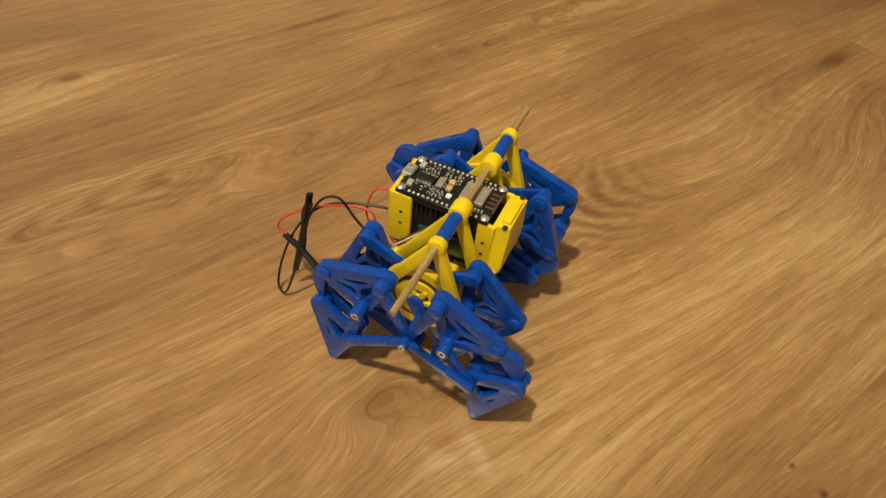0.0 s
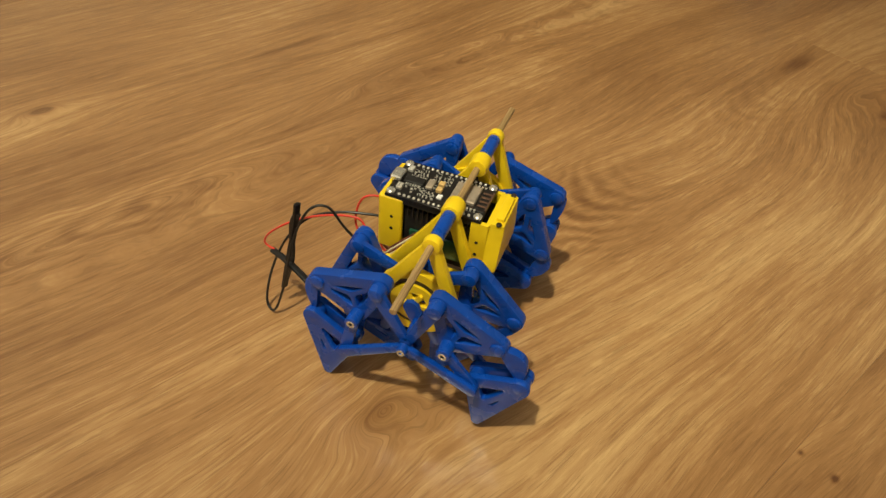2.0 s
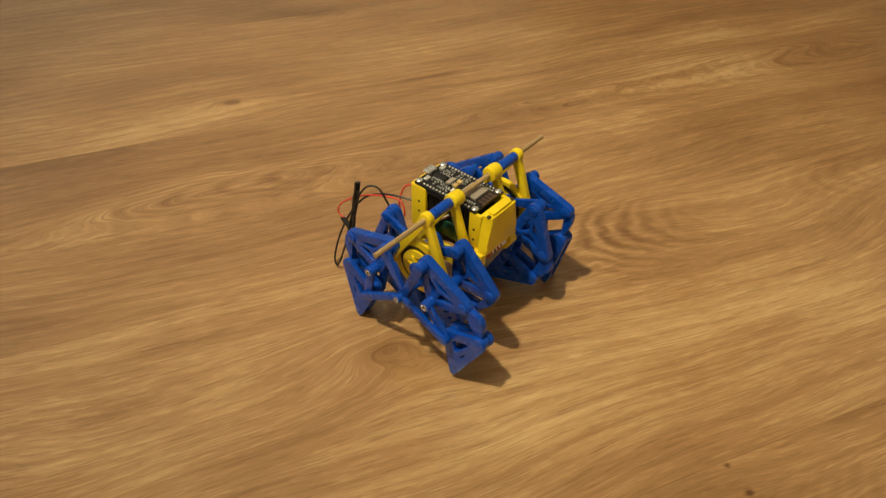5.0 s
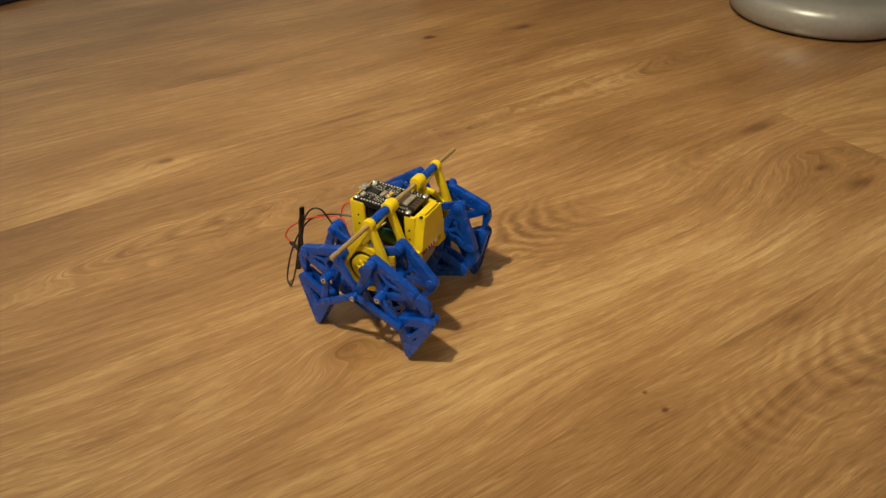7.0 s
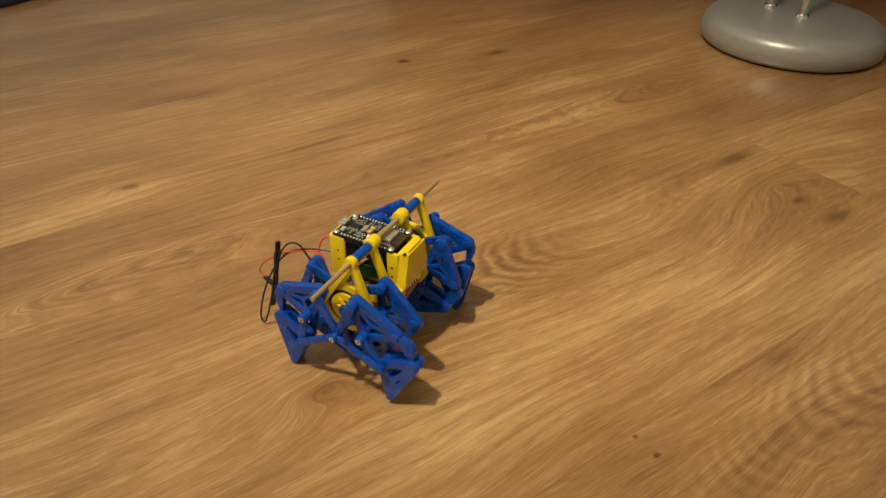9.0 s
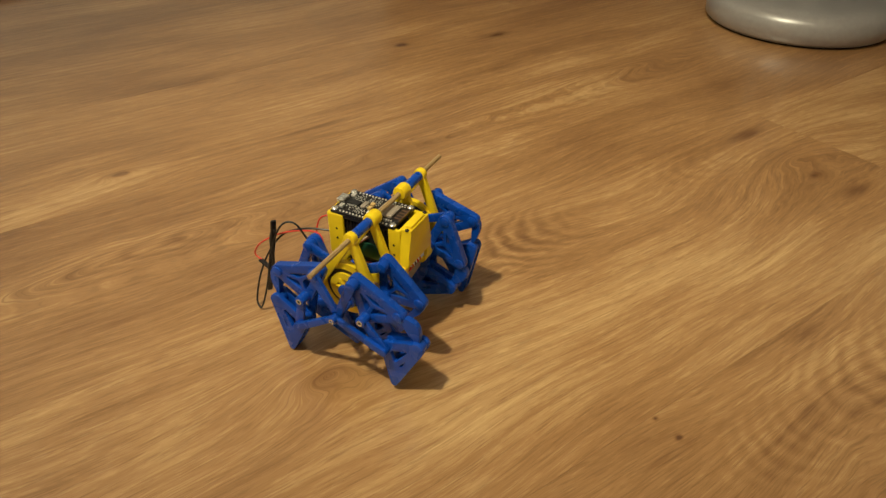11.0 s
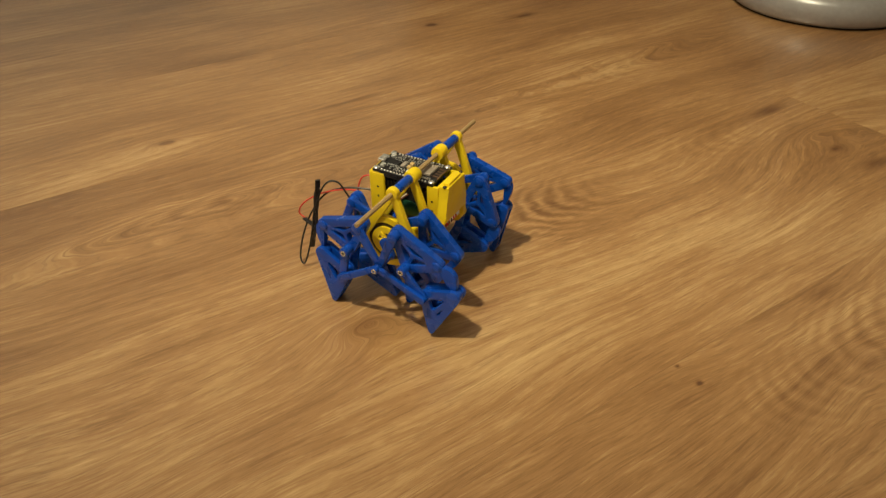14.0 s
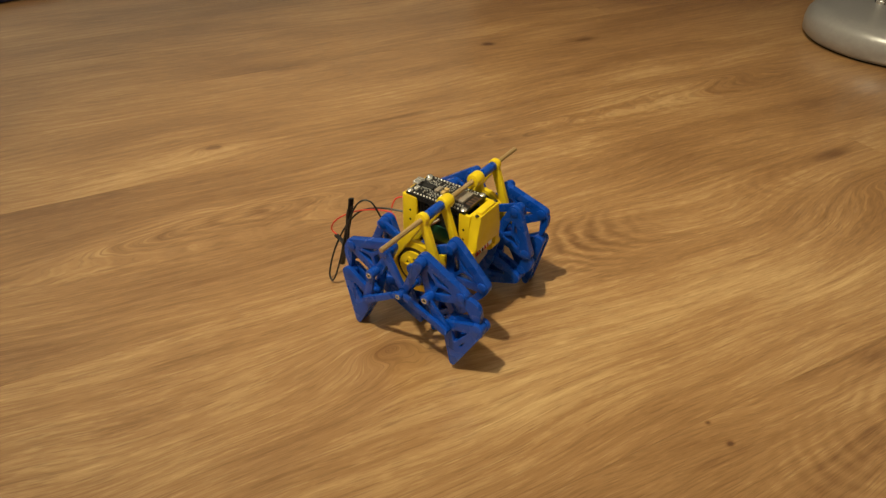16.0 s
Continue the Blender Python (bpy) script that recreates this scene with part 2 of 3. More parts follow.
def bar(bm, p, q, rp, rq, x0, x1, bevel=0.0005, n=7):
    """A flat bar with round ends from p to q (y, z), tapering from radius rp to rq."""
    a = math.atan2(q[1] - p[1], q[0] - p[0])
    pts = []
    for i in range(n + 1):
        t = a + math.pi / 2 + math.pi * i / n
        pts.append((p[0] + rp * math.cos(t), p[1] + rp * math.sin(t)))
    for i in range(n + 1):
        t = a - math.pi / 2 + math.pi * i / n
        pts.append((q[0] + rq * math.cos(t), q[1] + rq * math.sin(t)))
    prism(bm, pts, x0, x1, bevel)


def boss(bm, c, r, x0, x1, bevel=0.0008, n=18):
    prism(bm, [(c[0] + r * math.cos(2 * math.pi * i / n), c[1] + r * math.sin(2 * math.pi * i / n)) for i in range(n)], x0, x1, bevel)


def ring(bm, c, r0, r1, x0, x1, n=40):
    loops = []
    for r, x in ((r0, x0), (r1, x0), (r1, x1), (r0, x1)):
        loops.append([bm.verts.new((x, c[0] + r * math.cos(2 * math.pi * i / n), c[1] + r * math.sin(2 * math.pi * i / n))) for i in range(n)])
    for k in range(4):
        a, b = loops[k], loops[(k + 1) % 4]
        for i in range(n):
            j = (i + 1) % n
            bm.faces.new((a[i], a[j], b[j], b[i]))


def box(bm, x0, x1, y0, y1, z0, z1, bevel=0.0, seg=2):
    vs = [bm.verts.new((x, y, z)) for x in (x0, x1) for y in (y0, y1) for z in (z0, z1)]
    fs = [bm.faces.new([vs[i] for i in q]) for q in ((0, 1, 3, 2), (4, 6, 7, 5), (0, 4, 5, 1), (2, 3, 7, 6), (0, 2, 6, 4), (1, 5, 7, 3))]
    if bevel:
        bmesh.ops.bevel(bm, geom=list({e for fc in fs for e in fc.edges}), offset=bevel, segments=seg, affect="EDGES", profile=0.6)


def tube(bm, pts, r, n=8, steps=8, flat=1.0):
    """A smooth tube through the points."""
    P = [Vector(p) for p in pts]
    P = [P[0] * 2 - P[1]] + P + [P[-1] * 2 - P[-2]]
    line = []
    for i in range(1, len(P) - 2):
        for k in range(steps):
            t = k / steps
            a, b, c, d = P[i - 1], P[i], P[i + 1], P[i + 2]
            line.append(0.5 * (2 * b + (c - a) * t + (2 * a - 5 * b + 4 * c - d) * t * t + (3 * b - a - 3 * c + d) * t ** 3))
    line.append(P[-2])
    side = Vector((0.13, 0.37, 0.92))
    rings = []
    for i, c in enumerate(line):
        d = (line[min(i + 1, len(line) - 1)] - line[max(i - 1, 0)]).normalized()
        side = (side - d * side.dot(d)).normalized()
        up = d.cross(side)
        rings.append([bm.verts.new(c + (side * math.cos(2 * math.pi * k / n) * flat + up * math.sin(2 * math.pi * k / n)) * r) for k in range(n)])
    for a, b in zip(rings, rings[1:]):
        for k in range(n):
            bm.faces.new((a[k], a[(k + 1) % n], b[(k + 1) % n], b[k]))
    bm.faces.new(rings[0][::-1])
    bm.faces.new(rings[-1])


def lathe(bm, prof, n=64):
    """A turned shape from (radius, z) points; radius 0 closes it."""
    rows = []
    for r, z in prof:
        rows.append([bm.verts.new((0, 0, z))] if r == 0 else [bm.verts.new((r * math.cos(2 * math.pi * i / n), r * math.sin(2 * math.pi * i / n), z)) for i in range(n)])
    for a, b in zip(rows, rows[1:]):
        for i in range(n):
            j = (i + 1) % n
            q = [a[i % len(a)], a[j % len(a)], b[j % len(b)], b[i % len(b)]]
            q = [w for k, w in enumerate(q) if w not in q[:k]]
            if len(q) > 2:
                bm.faces.new(q)


# ---- the room ----
U0, U1, V0, V1, HIGH = -2.2, 2.6, -1.75, 2.2, 2.4


def room_wall(name, u0, u1, v0, v1, z0, z1, mat, label, category):
    bm = bmesh.new()
    box(bm, u0, u1, v0, v1, z0, z1)
    ob = part(name, bm, mat, smooth=False)
    ob.matrix_world = Matrix(((UX, UY, 0, 0), (UY, -UX, 0, 0), (0, 0, 1, 0), (0, 0, 0, 1)))
    # the two axes form a mirrored pair, so the faces are turned back
    ob.data.flip_normals()
    return tagged(ob, label, category, kind="structure")


room_wall("wall_north", U1, U1 + 0.1, V0, V1, 0, HIGH, WALL, "plain off-white plastered room wall", "wall")
room_wall("wall_south", U0 - 0.1, U0, V0, V1, 0, HIGH, WALL, "plain off-white plastered room wall", "wall")
room_wall("wall_east", U0, U1, V1, V1 + 0.1, 0, HIGH, WALL, "plain off-white plastered room wall", "wall")
room_wall("wall_west", U0, U1, V0 - 0.1, V0, 0, HIGH, WALL, "plain off-white plastered room wall", "wall")
room_wall("ceiling", U0 - 0.1, U1 + 0.1, V0 - 0.1, V1 + 0.1, HIGH, HIGH + 0.1, WALL, "plain off-white plastered ceiling", "ceiling")


# ---- the walking robot; x along the skewer, y along the board, z up ----
robot = tagged(new("walking_robot"), "blue and yellow 3D-printed walking robot with eight legs on wooden floor", "robot")
robot.matrix_world = pose(-0.0580, 0.0800, 0, 0, 0, -30)

S = 0.00055                      # metres to one unit of the leg linkage
CY, CZ = -0.0062, 0.0530         # the crank's axle
ROD_Z = 0.0904
# crank angles of the outer and inner legs on both sides
PHASES = {1: (296.0, 116.0), -1: (232.0, 52.0)}


def meet(p, r, q, s):
    """The two points at r from p and s from q."""
    d = math.hypot(q[0] - p[0], q[1] - p[1])
    a = (r * r - s * s + d * d) / (2 * d)
    h = math.sqrt(max(r * r - a * a, 0))
    mx, my = p[0] + (q[0] - p[0]) * a / d, p[1] + (q[1] - p[1]) * a / d
    nx, ny = -(q[1] - p[1]) / d, (q[0] - p[0]) / d
    return (mx + h * nx, my + h * ny), (mx - h * nx, my - h * ny)


def linkage(phase):
    """Joints of one leg that points to -y, in the eleven-bar proportions."""
    c = (15 * math.cos(radians(phase)), 15 * math.sin(radians(phase)))
    b = (-38.0, -7.8)
    top = max(meet(c, 50, b, 41.5), key=lambda w: w[1])
    low = min(meet(c, 61.9, b, 39.3), key=lambda w: w[1])
    out = min(meet(top, 55.8, b, 40.1), key=lambda w: w[0])
    knee = min(meet(out, 39.4, low, 36.7), key=lambda w: w[0])
    toe = min(meet(knee, 65.7, low, 49), key=lambda w: w[1])
    return dict(c=c, b=b, top=top, low=low, out=out, knee=knee, toe=toe)


def along(p, q, t):
    return p[0] + (q[0] - p[0]) * t, p[1] + (q[1] - p[1]) * t


def rounded(points, radii, steps=6):
    """An outline round three or more corners, each with its own radius, anticlockwise."""
    n = len(points)
    area = sum(points[i][0] * points[(i + 1) % n][1] - points[(i + 1) % n][0] * points[i][1] for i in range(n))
    if area < 0:
        points, radii = points[::-1], radii[::-1]
    out = []
    for i in range(n):
        o, p, q = points[i - 1], points[i], points[(i + 1) % n]
        t0 = math.atan2(p[1] - o[1], p[0] - o[0]) - math.pi / 2
        t1 = math.atan2(q[1] - p[1], q[0] - p[0]) - math.pi / 2
        while t1 < t0:
            t1 += 2 * math.pi
        for k in range(steps + 1):
            t = t0 + (t1 - t0) * k / steps
            out.append((p[0] + radii[i] * math.cos(t), p[1] + radii[i] * math.sin(t)))
    return out


def inset(tri, web):
    """A triangular cut-out with blunt corners, held back from its sides by web."""
    p, q, m = tri
    sides = [math.dist(q, m), math.dist(m, p), math.dist(p, q)]
    per = sum(sides)
    mid = [sum(w * v[k] for w, v in zip(sides, tri)) / per for k in (0, 1)]
    area = abs((q[0] - p[0]) * (m[1] - p[1]) - (q[1] - p[1]) * (m[0] - p[0])) / 2
    f = 1 - web / (2 * area / per)
    if f < 0.2:
        return None
    cut = [along(mid, v, f) for v in tri]
    return [along(cut[i], cut[(i + 1) % 3], t) for i in range(3) for t in (0.14, 0.86)]


def pierced(bm, outline, holes, x0, x1, bevel=0.0006):
    """A flat plate with cut-outs and softened rims."""
    own = bmesh.new()
    edges = []
    for loop in [outline] + [h for h in holes if h]:
        vs = [own.verts.new((x0, y, z)) for y, z in loop]
        edges += [own.edges.new((vs[i], vs[(i + 1) % len(vs)])) for i in range(len(vs))]
    bmesh.ops.triangle_fill(own, use_beauty=True, use_dissolve=False, edges=edges)
    got = bmesh.ops.extrude_face_region(own, geom=own.faces[:])
    bmesh.ops.translate(own, vec=(x1 - x0, 0, 0), verts=[g for g in got["geom"] if isinstance(g, bmesh.types.BMVert)])
    bmesh.ops.recalc_face_normals(own, faces=own.faces)
    rim = [e for e in own.edges if len(e.link_faces) == 2 and e.calc_face_angle(0.0) > 1.3 and abs(e.verts[0].co.x - e.verts[1].co.x) < 1e-6]
    bmesh.ops.bevel(own, geom=rim, offset=bevel, segments=2, affect="EDGES", profile=0.6)
    me = bpy.data.meshes.new("plate")
    own.to_mesh(me)
    own.free()
    bm.from_mesh(me)
    bpy.data.meshes.remove(me)


def upper_plate(bm, a, b, c, r, x0, x1, web):
    """The thigh: a rounded triangle with three cut-outs round its middle."""
    m = ((a[0] + b[0] + c[0]) / 3, (a[1] + b[1] + c[1]) / 3)
    pierced(bm, rounded([a, b, c], [r, r, r]), [inset((p, q, m), web) for p, q in ((a, b), (b, c), (c, a))], x0, x1)


def shin_shape(bm, knee, low, toe, x0, x1):
    """The shin: pierced by two cut-outs below the knee, solid towards a narrow toe."""
    k2, l2 = along(knee, toe, 0.56), along(low, toe, 0.50)
    holes = [inset((knee, low, along(k2, l2, 0.72)), 0.0017), inset((knee, along(k2, l2, 0.66), k2), 0.0014)]
    pierced(bm, rounded([knee, low, toe], [0.0046, 0.0044, 0.0022]), holes, x0, x1)


def leg(side, base, face, phase, label):
    """side: +1 or -1 along x; base: the leg's inner x; face: -1 towards the plug end, +1 away."""
    j = linkage(phase if face < 0 else 180 - phase)
    k = {n: (CY + (p[0] if face < 0 else -p[0]) * S, CZ + p[1] * S) for n, p in j.items()}
    X = lambda a: side * (base + a)

    upper = bmesh.new()
    upper_plate(upper, k["top"], k["b"], k["out"], 0.0044, X(0.0046), X(0.0096), 0.0013)
    boss(upper, k["top"], 0.0036, X(0.0036), X(0.0152), 0.0020)
    boss(upper, k["b"], 0.0032, X(0.0010), X(0.0165))
    boss(upper, k["out"], 0.0036, X(0.0036), X(0.0110), 0.0020)
    thigh = part("leg", upper, BLUE, robot, label)
    for n, (x0, x1) in enumerate(((0.0024, 0.0054), (0.0092, 0.0122))):
        shin = bmesh.new()
        shin_shape(shin, k["knee"], k["low"], k["toe"], X(x0), X(x1))
        if n:
            boss(shin, k["knee"], 0.0035, X(0.0022), X(0.0124), 0.0018)
            boss(shin, k["low"], 0.0035, X(0.0022), X(0.0124), 0.0018)
            boss(shin, k["toe"], 0.0021, X(0.0026), X(0.0120), 0.0008)
            boss(shin, along(k["low"], k["toe"], 0.55), 0.0020, X(0.0028), X(0.0118))
        part("shin_plate", shin, BLUE, thigh)
    link = bmesh.new()
    # a crescent, bowed outwards
    mid = along(k["out"], k["knee"], 0.5)
    away = math.dist(mid, k["low"])
    peak = along(k["low"], mid, 1 + 0.0078 / away)
    dip = along(k["low"], mid, 1 - 0.0008 / away)

    def bow(c, t):
        return along(along(k["out"], c, t), along(c, k["knee"], t), t)
    steps = [i / 10 for i in range(11)]
    outer = [bow(along(mid, peak, 2.0), t) for t in steps]
    inner = [bow(along(mid, dip, 2.0), t) for t in steps]
    outline = [along(p, q, -0.10) for p, q in zip(outer[1:-1], inner[1:-1])]
    prism(link, outline + [along(p, q, 1.0) for p, q in zip(outer[1:-1], inner[1:-1])][::-1], X(0.0056), X(0.0094), 0.0006)
    for j2 in ("out", "knee"):
        boss(link, k[j2], 0.0040, X(0.0054), X(0.0096), 0.0006)
    part("outer_link", link, BLUE, thigh)
    link = bmesh.new()
    for x0, x1 in ((0.0001, 0.0020), (0.0126, 0.0146)):
        bar(link, k["b"], k["low"], 0.0027, 0.0027, X(x0), X(x1))
    boss(link, k["low"], 0.0020, X(0.0001), X(0.0146))
    part("lower_link", link, BLUE, thigh)
    rod_up = bmesh.new()
    bar(rod_up, k["top"], k["c"], 0.0034, 0.0021, X(0.0116), X(0.0142), 0.0008)
    boss(rod_up, k["c"], 0.0031, X(0.0104), X(0.0158))
    part("upper_crank_rod", rod_up, BLUE, thigh)
    rod_low = bmesh.new()
    bar(rod_low, k["low"], k["c"], 0.0026, 0.0018, X(0.0146), X(0.0172))
    part("lower_crank_rod", rod_low, BLUE, thigh)
    hole = bmesh.new()
    ring(hole, k["b"], 0.0009, 0.0019, X(0.0163), X(0.0168), 16)
    part("pin_eye", hole, STEEL, thigh, "bright metal tube end in the pivot")
    # flat disc, coloured dark for the shade inside the tube
    core = bmesh.new()
    boss(core, k["b"], 0.0009, X(0.0160), X(0.0166), 0, 12)
    part("pin_hole_shade", core, HOLE_SHADE, thigh, "dark hole in the pivot")


for side in (1, -1):
    for face in (-1, 1):
        leg(side, 0.0432, face, PHASES[side][0], "glossy blue printed outer leg with triangular cut-outs")
        leg(side, 0.0212, face, PHASES[side][1], "glossy blue printed inner leg with triangular cut-outs")

PIV = [(CY - 38 * S, CZ - 7.8 * S), (CY + 38 * S, CZ - 7.8 * S)]
APEX = (0.0, ROD_Z)
for side in (1, -1):
    X = lambda a: side * a
    # outer frame
    bm = bmesh.new()
    for q in PIV:
        bar(bm, APEX, q, 0.0028, 0.0028, X(0.0388), X(0.0424), 0.0008)
    boss(bm, APEX, 0.0040, X(0.0384), X(0.0428), 0.0008)
    for q in PIV:
        boss(bm, q, 0.0042, X(0.0388), X(0.0424))
    part("outer_frame", bm, YELLOW, robot, "bright yellow triangular side frame")
    bm = bmesh.new()
    ring(bm, (CY, CZ), 0.0136, 0.0180, X(0.0386), X(0.0404), 56)
    ring(bm, (CY, CZ), 0.0158, 0.0180, X(0.0370), X(0.0386), 56)
    part("ring_housing", bm, YELLOW, robot, "yellow ring housing round the crank")
    bm = bmesh.new()
    ring(bm, (CY, CZ), 0.0110, 0.0136, X(0.0384), X(0.0400))
    part("bearing", bm, BEARING, robot, "dark metal bearing ring")
    bm = bmesh.new()
    ring(bm, (CY, CZ), 0.0062, 0.0108, X(0.0388), X(0.0412))
    hub = part("crank_hub", bm, YELLOW, robot, "yellow printed crank hub with spokes")
    for a in range(0, 360, 60):
        c = (CY + 0.0068 * math.cos(radians(a)), CZ + 0.0068 * math.sin(radians(a)))
        bm = bmesh.new()
        bar(bm, (CY, CZ), c, 0.0010, 0.0010, X(0.0400), X(0.0424), 0.0)
        part("spoke", bm, YELLOW, hub)
    bm = bmesh.new()
    boss(bm, (CY, CZ), 0.0030, X(0.0330), X(0.0426))
    part("axle", bm, YELLOW, hub)
    # crank pins for the outer and the inner legs
    for base, ph in zip((0.0432, 0.0212), PHASES[side]):
        c = (CY + 15 * S * math.cos(radians(ph)), CZ + 15 * S * math.sin(radians(ph)))
        bm = bmesh.new()
        boss(bm, c, 0.0024, X(base - 0.002), X(base + 0.0195))
        bar(bm, (CY, CZ), c, 0.0036, 0.0034, X(base - 0.0014), X(base + 0.0012))
        pin = part("crank_pin", bm, BLUE, robot)
        bm = bmesh.new()
        ring(bm, c, 0.0008, 0.0017, X(base + 0.0193), X(base + 0.0199), 16)
        part("pin_end", bm, STEEL, pin, "bright metal pin end")
    # inner frame with its long apex sleeve
    bm = bmesh.new()
    for q in PIV:
        bar(bm, APEX, q, 0.0026, 0.0026, X(0.0170), X(0.0206), 0.0008)
        boss(bm, q, 0.0040, X(0.0112), X(0.0210), 0.0006)
    boss(bm, APEX, 0.0045, X(0.0128), X(0.0216), 0.0014)
    bar(bm, PIV[0], PIV[1], 0.0034, 0.0034, X(0.0130), X(0.0200))
    part("inner_frame", bm, YELLOW, robot, "bright yellow triangular frame with a thick apex sleeve")
    bm = bmesh.new()
    boss(bm, APEX, 0.0030, X(0.0216), X(0.0384), 0.0003, 20)
    part("spacer_sleeve", bm, BLUE, robot, "blue spacer tube on the skewer")
    # pivot shafts between the frames
    for q in PIV:
        bm = bmesh.new()
        boss(bm, q, 0.0030, X(0.0205), X(0.0432), 0.0003)
        part("pivot_shaft", bm, BLUE, robot, "blue pivot shaft")

bm = bmesh.new()
boss(bm, APEX, 0.0015, -0.0673, 0.0795, 0.0002, 14)
part("skewer", bm, BAMBOO, robot, "pale bamboo skewer through the frame tips")

# brackets at both ends of the board
bm = bmesh.new()
YB = -0.0362
for x0, x1, z0, z1 in ((-0.0130, 0.0130, 0.0712, 0.0825), (-0.0130, 0.0130, 0.0525, 0.0595), (-0.0130, -0.0072, 0.0580, 0.0716), (0.0072, 0.0130, 0.0580, 0.0716)):
    box(bm, x0, x1, YB, YB + 0.0045, z0, z1, 0.0012, 3)
for x0, x1 in ((-0.0132, -0.0106), (0.0106, 0.0132)):
    box(bm, x0, x1, YB + 0.0005, -0.0245, 0.0525, 0.0825, 0.0012, 3)
plug_bracket = part("plug_bracket", bm, YELLOW, robot, "yellow bracket with a square window")
# dark discs laid on the bracket, coloured as the shade in its screw holes
for x in (-0.01325, 0.01325):
    for z in (0.0650, 0.0720):
        bm = bmesh.new()
        boss(bm, (-0.0295, z), 0.0008, x - 0.0001, x + 0.0001, 0, 10)
        part("screw_hole_shade", bm, HOLE_SHADE, plug_bracket)
bm = bmesh.new()
# a plate that widens downwards, turned to face along the board
prism(bm, [(-0.0146, 0.0590), (0.0146, 0.0590), (0.0146, 0.0622), (0.0128, 0.0655), (0.0114, 0.0836), (-0.0114, 0.0836), (-0.0128, 0.0655), (-0.0146, 0.0622)], 0.0150, 0.0215, 0.0013)
for w in bm.verts:
    w.co = (w.co.y, w.co.x, w.co.z)
for x in (-0.0145, 0.0145):
    box(bm, x - 0.0026, x + 0.0026, 0.0120, 0.0200, 0.0505, 0.0592, 0.0010)
for x0, x1 in ((-0.0130, -0.0104), (0.0104, 0.0130)):
    box(bm, x0, x1, 0.0070, 0.0152, 0.0590, 0.0828, 0.0010)
box(bm, -0.0085, 0.0085, 0.0165, 0.0205, 0.0826, 0.0852, 0.0010)
box(bm, -0.0115, 0.0115, 0.0134, 0.0172, 0.0812, 0.0828, 0.0006)
end_bracket = part("end_bracket", bm, YELLOW, robot, "yellow bracket closed by a rounded end plate")
# the same shade-coloured discs on this bracket, no holes are cut
for x in (-0.01305, 0.01305):
    for z in (0.0650, 0.0720):
        bm = bmesh.new()
        boss(bm, (0.0108, z), 0.0008, x - 0.0001, x + 0.0001, 0, 10)
        part("screw_hole_shade", bm, HOLE_SHADE, end_bracket)
for x in (-0.0108, 0.0108):
    bm = bmesh.new()
    lathe(bm, [(0, 0), (0.0013, 0), (0.0013, 0.0006), (0.0009, 0.0010), (0, 0.0010)], 12)
    ob = part("screw", bm, BEARING, end_bracket, "dark screw head")
    ob.location = (x, 0.0190, 0.0835)

# motors and batteries between the brackets
bm = bmesh.new()
box(bm, -0.0104, 0.0104, -0.0335, 0.0148, 0.0510, 0.0770, 0.0010)
box(bm, -0.0095, 0.0095, -0.0310, -0.0180, 0.0420, 0.0495, 0.0008)
motors = part("motor_block", bm, BLACK, robot, "black motor housing")
for x in (-0.0052, 0.0052):
    bm = bmesh.new()
    ring(bm, (0, 0), 0.0006, 0.0012, -0.0002, 0.0003, 14)
    ob = part("motor_screw", bm, BEARING, motors, "small brass screw")
    ob.matrix_local = pose(x, -0.0337, 0.0640, 0, 0, 90)
bm = bmesh.new()
box(bm, 0.0108, 0.0122, -0.0210, 0.0060, 0.0560, 0.0665, 0.0003)
driver = part("driver_board", bm, GREEN, robot, "green motor driver board")
bm = bmesh.new()
box(bm, -0.0085, 0.0060, 0.0115, 0.0195, 0.0535, 0.0580, 0.0008)
part("connector", bm, WHITE, robot, "white plug below the end plate")

# the control board
BZ = 0.0829
bm = bmesh.new()
box(bm, -0.0130, 0.0130, -0.0340, 0.0150, BZ, BZ + 0.0016, 0.0002, 1)
board = part("control_board", bm, PCB, robot, "black microcontroller board with rows of solder points")
TOP = BZ + 0.0016
board.location.y, board.scale = -0.0022, (1, 0.91, 1)


def chip(name, x, y, w, d, h, mat, label="", bevel=0.0002):
    bm = bmesh.new()
    box(bm, x - w / 2, x + w / 2, y - d / 2, y + d / 2, TOP, TOP + h, bevel, 1)
    return part(name, bm, mat, board, label, smooth=False)


pin_mesh = None
for x in (-0.0114, 0.0114):
    for i in range(15):
        y = -0.0272 + i * 0.00254
        if pin_mesh is None:
            bm = bmesh.new()
            lathe(bm, [(0.00080, 0), (0.00070, 0.0003), (0.00035, 0.0007), (0, 0.0008)], 8)
            pin_mesh = part("solder_pin", bm, SOLDER, board)
            pin_mesh.location = (x, y, TOP)
        else:
            ob = new("solder_pin", pin_mesh.data)
            ob.parent, ob.location = board, (x, y, TOP)
    bm = bmesh.new()
    box(bm, x - 0.0012, x + 0.0012, -0.0285, 0.0097, BZ - 0.0026, BZ, 0.0003)
    strip = part("pin_header", bm, BLACK, board, "black pin strip under the board")
    for i in range(15):
        bm = bmesh.new()
        y = -0.0272 + i * 0.00254
        box(bm, x - 0.0003, x + 0.0003, y - 0.0003, y + 0.0003, BZ - 0.0095, BZ - 0.0024)
        part("header_pin", bm, BEARING, strip, smooth=False)
screw_mesh = None
